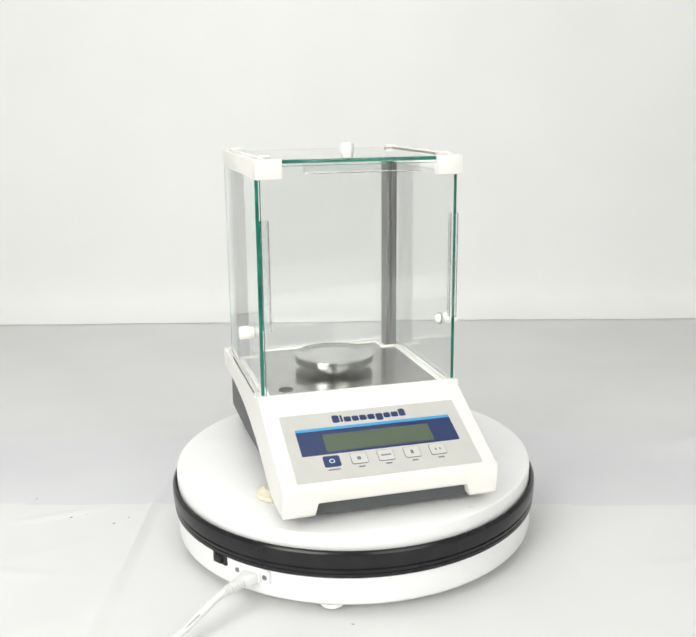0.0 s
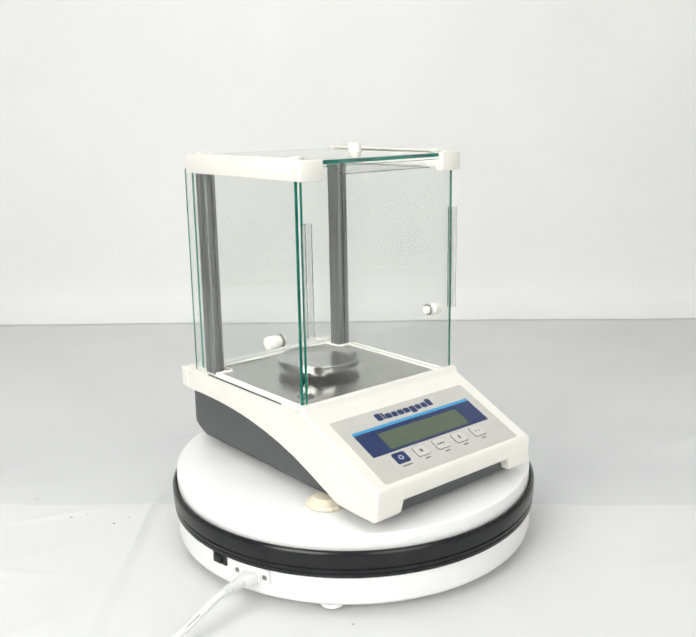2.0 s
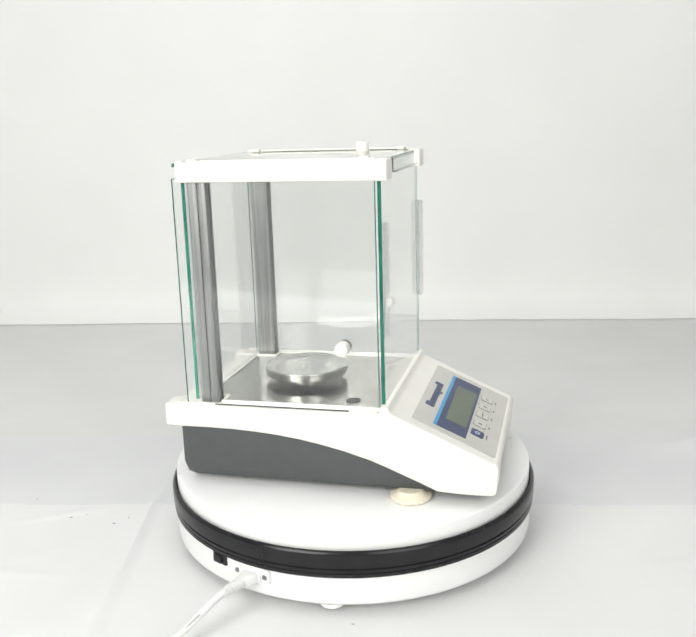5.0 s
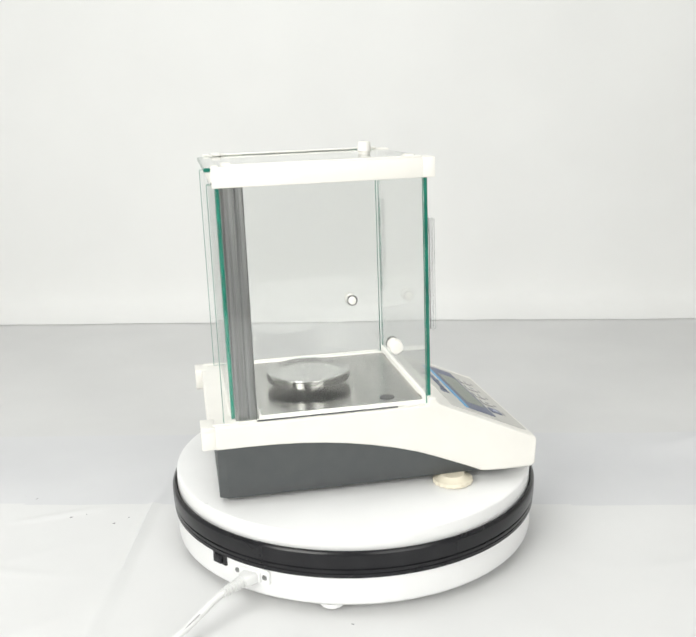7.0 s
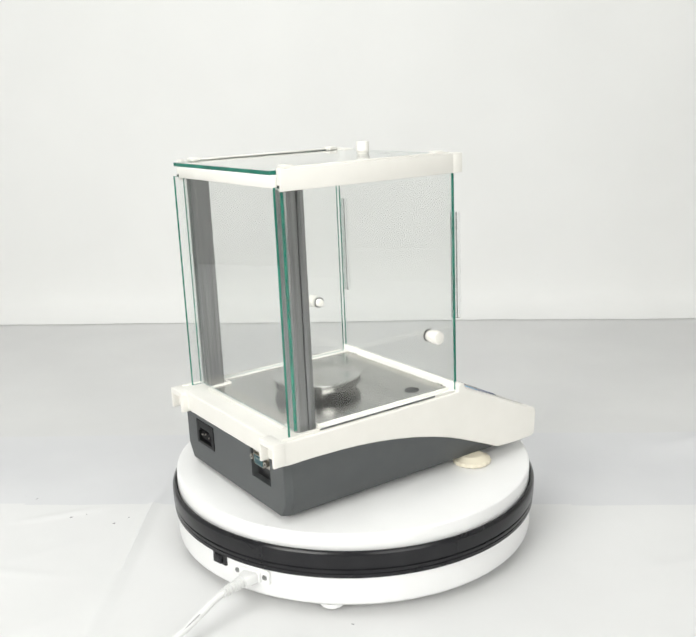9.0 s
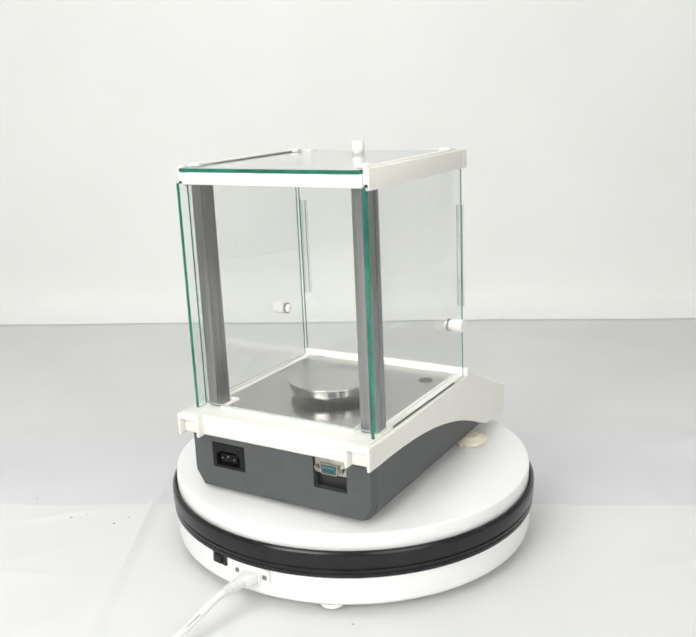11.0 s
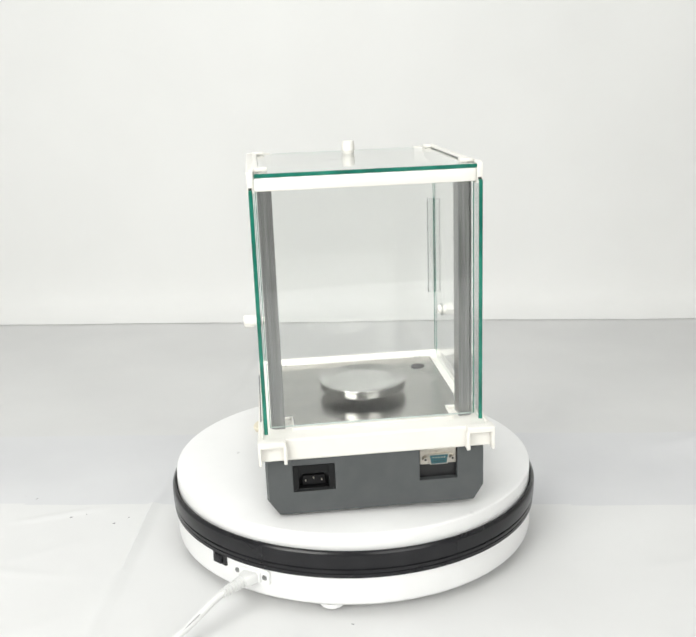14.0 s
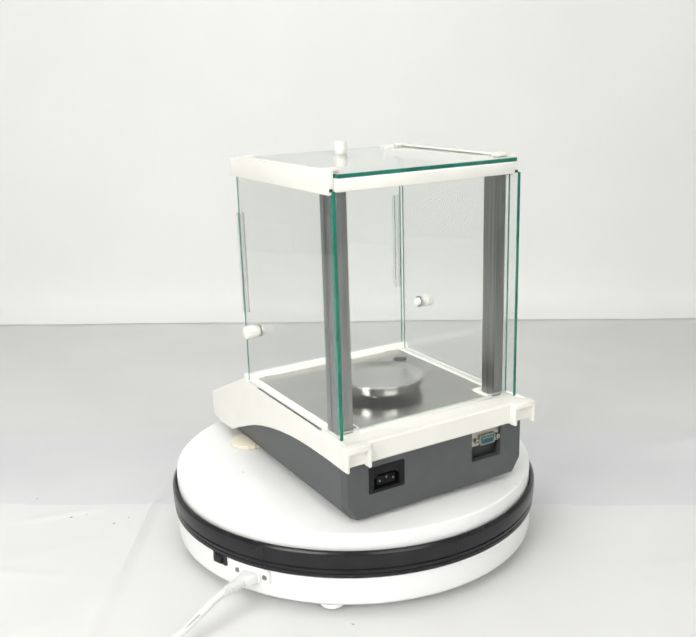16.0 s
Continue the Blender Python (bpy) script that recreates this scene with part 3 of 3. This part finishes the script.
    for i, x in enumerate((-0.0552, -0.0282, -0.0012, 0.0256, 0.0524)):
        key = part("key", flat(x - 0.0082, x + 0.0082, -0.0540, -0.0400, 0.0022, 0.0004, 0.0006), NAVY if i == 0 else INK, foil, "navy power key" if i == 0 else "white key with a thin outline")
        if i == 0:
            part("icon", on_panel(lathe(bmesh.new(), [(0.0020, 0.0006), (0.0028, 0.0006), (0.0028, 0.0009), (0.0020, 0.0009), (0.0020, 0.0006)], 20, (x, -0.047, 0)), 0.0004), PALE, key)
        else:
            part("key_face", flat(x - 0.00785, x + 0.00785, -0.05365, -0.04035, 0.0020, 0.0006, 0.0006), KEY, key)
            if i == 1:
                b = flat(x - 0.0022, x + 0.0016, -0.0492, -0.0452, 0.0006, 0.0009, 0.0005)
            elif i == 2:
                b = flat(x - 0.0050, x + 0.0050, -0.0478, -0.0462, 0.0003, 0.0009, 0.0005)
            elif i == 3:
                b = flat(x - 0.0014, x + 0.0014, -0.0495, -0.0448, 0.0004, 0.0009, 0.0005)
            else:
                b = flat(x - 0.0030, x - 0.0016, -0.0486, -0.0458, 0.0004, 0.0009, 0.0005)
                part("icon", flat(x + 0.0016, x + 0.0030, -0.0486, -0.0458, 0.0004, 0.0009, 0.0005), INK, key)
            part("icon", b, INK, key)
        part("key_caption", flat(x - (0.0060 if i == 0 else 0.0028), x + (0.0060 if i == 0 else 0.0036), -0.0583, -0.0568, 0.0002, 0.0004, 0.0002), INK, foil)

    # draft shield
    for s in (-1, 1):
        door = pane("side_door", bal, *sorted((s * 0.1018, s * 0.1054)), -0.0548, 0.1490, 0.0936, 0.3245, "x", "sliding clear glass side door with green edges")
        kn = lathe(bmesh.new(), [(0, 0), (0.0052, 0), (0.0056, 0.0006), (0.0056, 0.004), (0.0068, 0.0046), (0.0068, 0.0138), (0.0062, 0.0150), (0.0045, 0.0156), (0, 0.0156)], 84)
        for v in kn.verts:
            if math.hypot(v.co.x, v.co.y) > 0.0061:
                k = 1 + 0.03 * math.sin(14 * math.atan2(v.co.y, v.co.x))
                v.co.x, v.co.y = v.co.x * k, v.co.y * k
        kn.transform(Matrix.Translation((s * 0.1054, -0.0212, 0.1603)) @ Matrix.Rotation(radians(90 * s), 4, "Y"))
        part("door_knob", kn, CREAM, door, "cream round door knob")
        ws = lathe(bmesh.new(), [(0.0040, 0.0001), (0.0064, 0.0001), (0.0064, 0.0007), (0.0040, 0.0007), (0.0040, 0.0001)], 28)
        ws.transform(Matrix.Translation((s * 0.1054, -0.0212, 0.1603)) @ Matrix.Rotation(radians(90 * s), 4, "Y"))
        part("knob_washer", ws, KEY, door, "thin grey washer")
        sc = lathe(bmesh.new(), [(0.0, 0.0045), (0.0038, 0.0042), (0.0046, 0.0034), (0.0048, 0.0001), (0, 0.0001)], 20)
        sc.transform(Matrix.Translation((s * 0.1018, -0.0212, 0.1603)) @ Matrix.Rotation(radians(-90 * s), 4, "Y"))
        part("knob_screw", sc, CREAM, door, "cream screw cap")
        ws = lathe(bmesh.new(), [(0.0048, 0.0001), (0.0066, 0.0001), (0.0066, 0.0006), (0.0048, 0.0006), (0.0048, 0.0001)], 28)
        ws.transform(Matrix.Translation((s * 0.1018, -0.0212, 0.1603)) @ Matrix.Rotation(radians(-90 * s), 4, "Y"))
        part("screw_ring", ws, ALU, door, "thin grey metal ring")
        # roof rail: beam, front block and lip over the roof glass
        bm = boxed(*sorted((s * 0.1005, s * 0.1066)), -0.0600, 0.1440, 0.3206, 0.3398, 0.0010)
        rail = part("roof_rail", bm, CREAM, bal, "cream roof rail")
        part("corner_block", boxed(*sorted((s * 0.0800, s * 0.1067)), -0.0668, -0.0540, 0.3205, 0.3399, 0.0010), CREAM, rail, "cream front corner block")
        part("glass_ledge", boxed(*sorted((s * 0.0905, s * 0.1008)), -0.0545, 0.1360, 0.3235, 0.3334, 0.0008), CREAM, rail)
        part("rail_lip", boxed(*sorted((s * 0.0955, s * 0.1010)), -0.0545, 0.1300, 0.3394, 0.3412, 0.0006), CREAM, rail)
        part("lip_slit", boxed(*sorted((s * 0.0951, s * 0.0957)), -0.0400, 0.1000, 0.3393, 0.3396), GREY, rail, "thin dark slit")
        for y in (-0.0480, 0.1250):
            part("rail_clip", boxed(*sorted((s * 0.0875, s * 0.1000)), y, y + 0.0095, 0.3392, 0.3428, 0.0012), CREAM, rail)
        part("rail_end_cap", boxed(*sorted((s * 0.0998, s * 0.1050)), 0.1370, 0.1435, 0.3385, 0.3414, 0.0008), CREAM, rail)
        part("door_channel", boxed(*sorted((s * 0.1022, s * 0.1052)), 0.1400, 0.1446, 0.3235, 0.3262), DARK, rail, "dark end of the door channel")
        # aluminium corner post with grooves
        pts = [(0.0850, 0.1430), (0.0850, 0.1170), (0.0862, 0.1155), (0.0895, 0.1155), (0.0895, 0.1180), (0.0910, 0.1180), (0.0910, 0.1155), (0.0965, 0.1155),
               (0.0980, 0.1170), (0.0980, 0.1260), (0.0965, 0.1265), (0.0965, 0.1280), (0.0980, 0.1285), (0.0980, 0.1400), (0.0950, 0.1430)]
        part("corner_post", prism(bmesh.new(), [(s * x, 0.1155 + 0.77 * (y - 0.1155)) for x, y in pts], 0.0935, 0.3240), ALU, bal, "grooved grey aluminium corner post")
    front = pane("front_pane", bal, -0.1013, 0.1013, -0.0600, -0.0563, 0.0990, 0.3330, "y", "clear glass front pane with green edges")
    for s in (-1, 1):          # clear channels along the front pane's sides
        bm = boxed(*sorted((s * 0.0945, s * 0.1030)), -0.0612, -0.0602, 0.1710, 0.2810, 0.0003, 1)
        for x in (0.0945, 0.1020):
            box(bm, *sorted((s * x, s * (x + 0.0010))), -0.0660, -0.0612, 0.1710, 0.2810, 0.0003, 1)
        part("seal_strip", bm, CLEAR, front, "clear plastic edge strip").visible_shadow = False
    pane("rear_pane", bal, -0.0994, 0.0994, 0.1374, 0.1410, 0.0969, 0.3233, "y", "clear glass rear pane with green edges", ("-z", "+z"))
    roof = pane("roof_pane", bal, -0.0998, 0.0998, -0.0605, 0.1500, 0.3350, 0.3390, "z", "sliding clear glass roof pane with green edges")
    kn = lathe(bmesh.new(), [(0, 0.3390), (0.0058, 0.3390), (0.0062, 0.3396), (0.0064, 0.3415), (0.0071, 0.3422), (0.0066, 0.3512), (0.0060, 0.3521), (0, 0.3524)], 32, (-0.0021, -0.0205, 0))
    part("roof_knob", kn, CREAM, roof, "cream round roof knob")
    bm = boxed(-0.0580, 0.0600, -0.0636, -0.0626, 0.3250, 0.3385, 0.0003, 1)
    box(bm, -0.0580, 0.0600, -0.0680, -0.0636, 0.3250, 0.3260, 0.0003, 1)
    box(bm, -0.0580, 0.0600, -0.0626, -0.0606, 0.3375, 0.3385, 0.0003, 1)
    part("seal_strip", bm, CLEAR, roof, "clear plastic edge strip").visible_shadow = False
    part("rear_crossbar", boxed(-0.1003, 0.1003, 0.1360, 0.1450, 0.3228, 0.3338, 0.0010), CREAM, bal, "cream crossbar under the roof")
    return bal


balance = build_balance()

# ---- movement: the turntable turns steadily, the balance rides on it ----
LEAD = [(0, -0.2), (1, -0.4), (2, -0.45), (3, -0.85), (4, -1.0), (5, -0.5), (6, 0.0), (7, 0.1), (8, -0.02), (9, -0.25), (10, -0.15), (11, 0.0), (12, 0.1), (13, 0.25), (14, 0.38), (15, 0.5), (16, 0.47)]


def motions():
    rows_top, rows_balance = [], []
    for t, lead in LEAD:
        a = 15.83 + 12.127 * t + lead
        turn = pose(0, 0, 0, 0, 0, a)
        rows_top.append((float(t), turn))
        rows_balance.append((float(t), pose(0, 0, TOP) @ turn @ pose(-0.0076, -0.0025, 0, -0.75, 0.955, 0)))
    walk(rotating_top, rows_top)
    walk(balance, rows_balance)


motions()
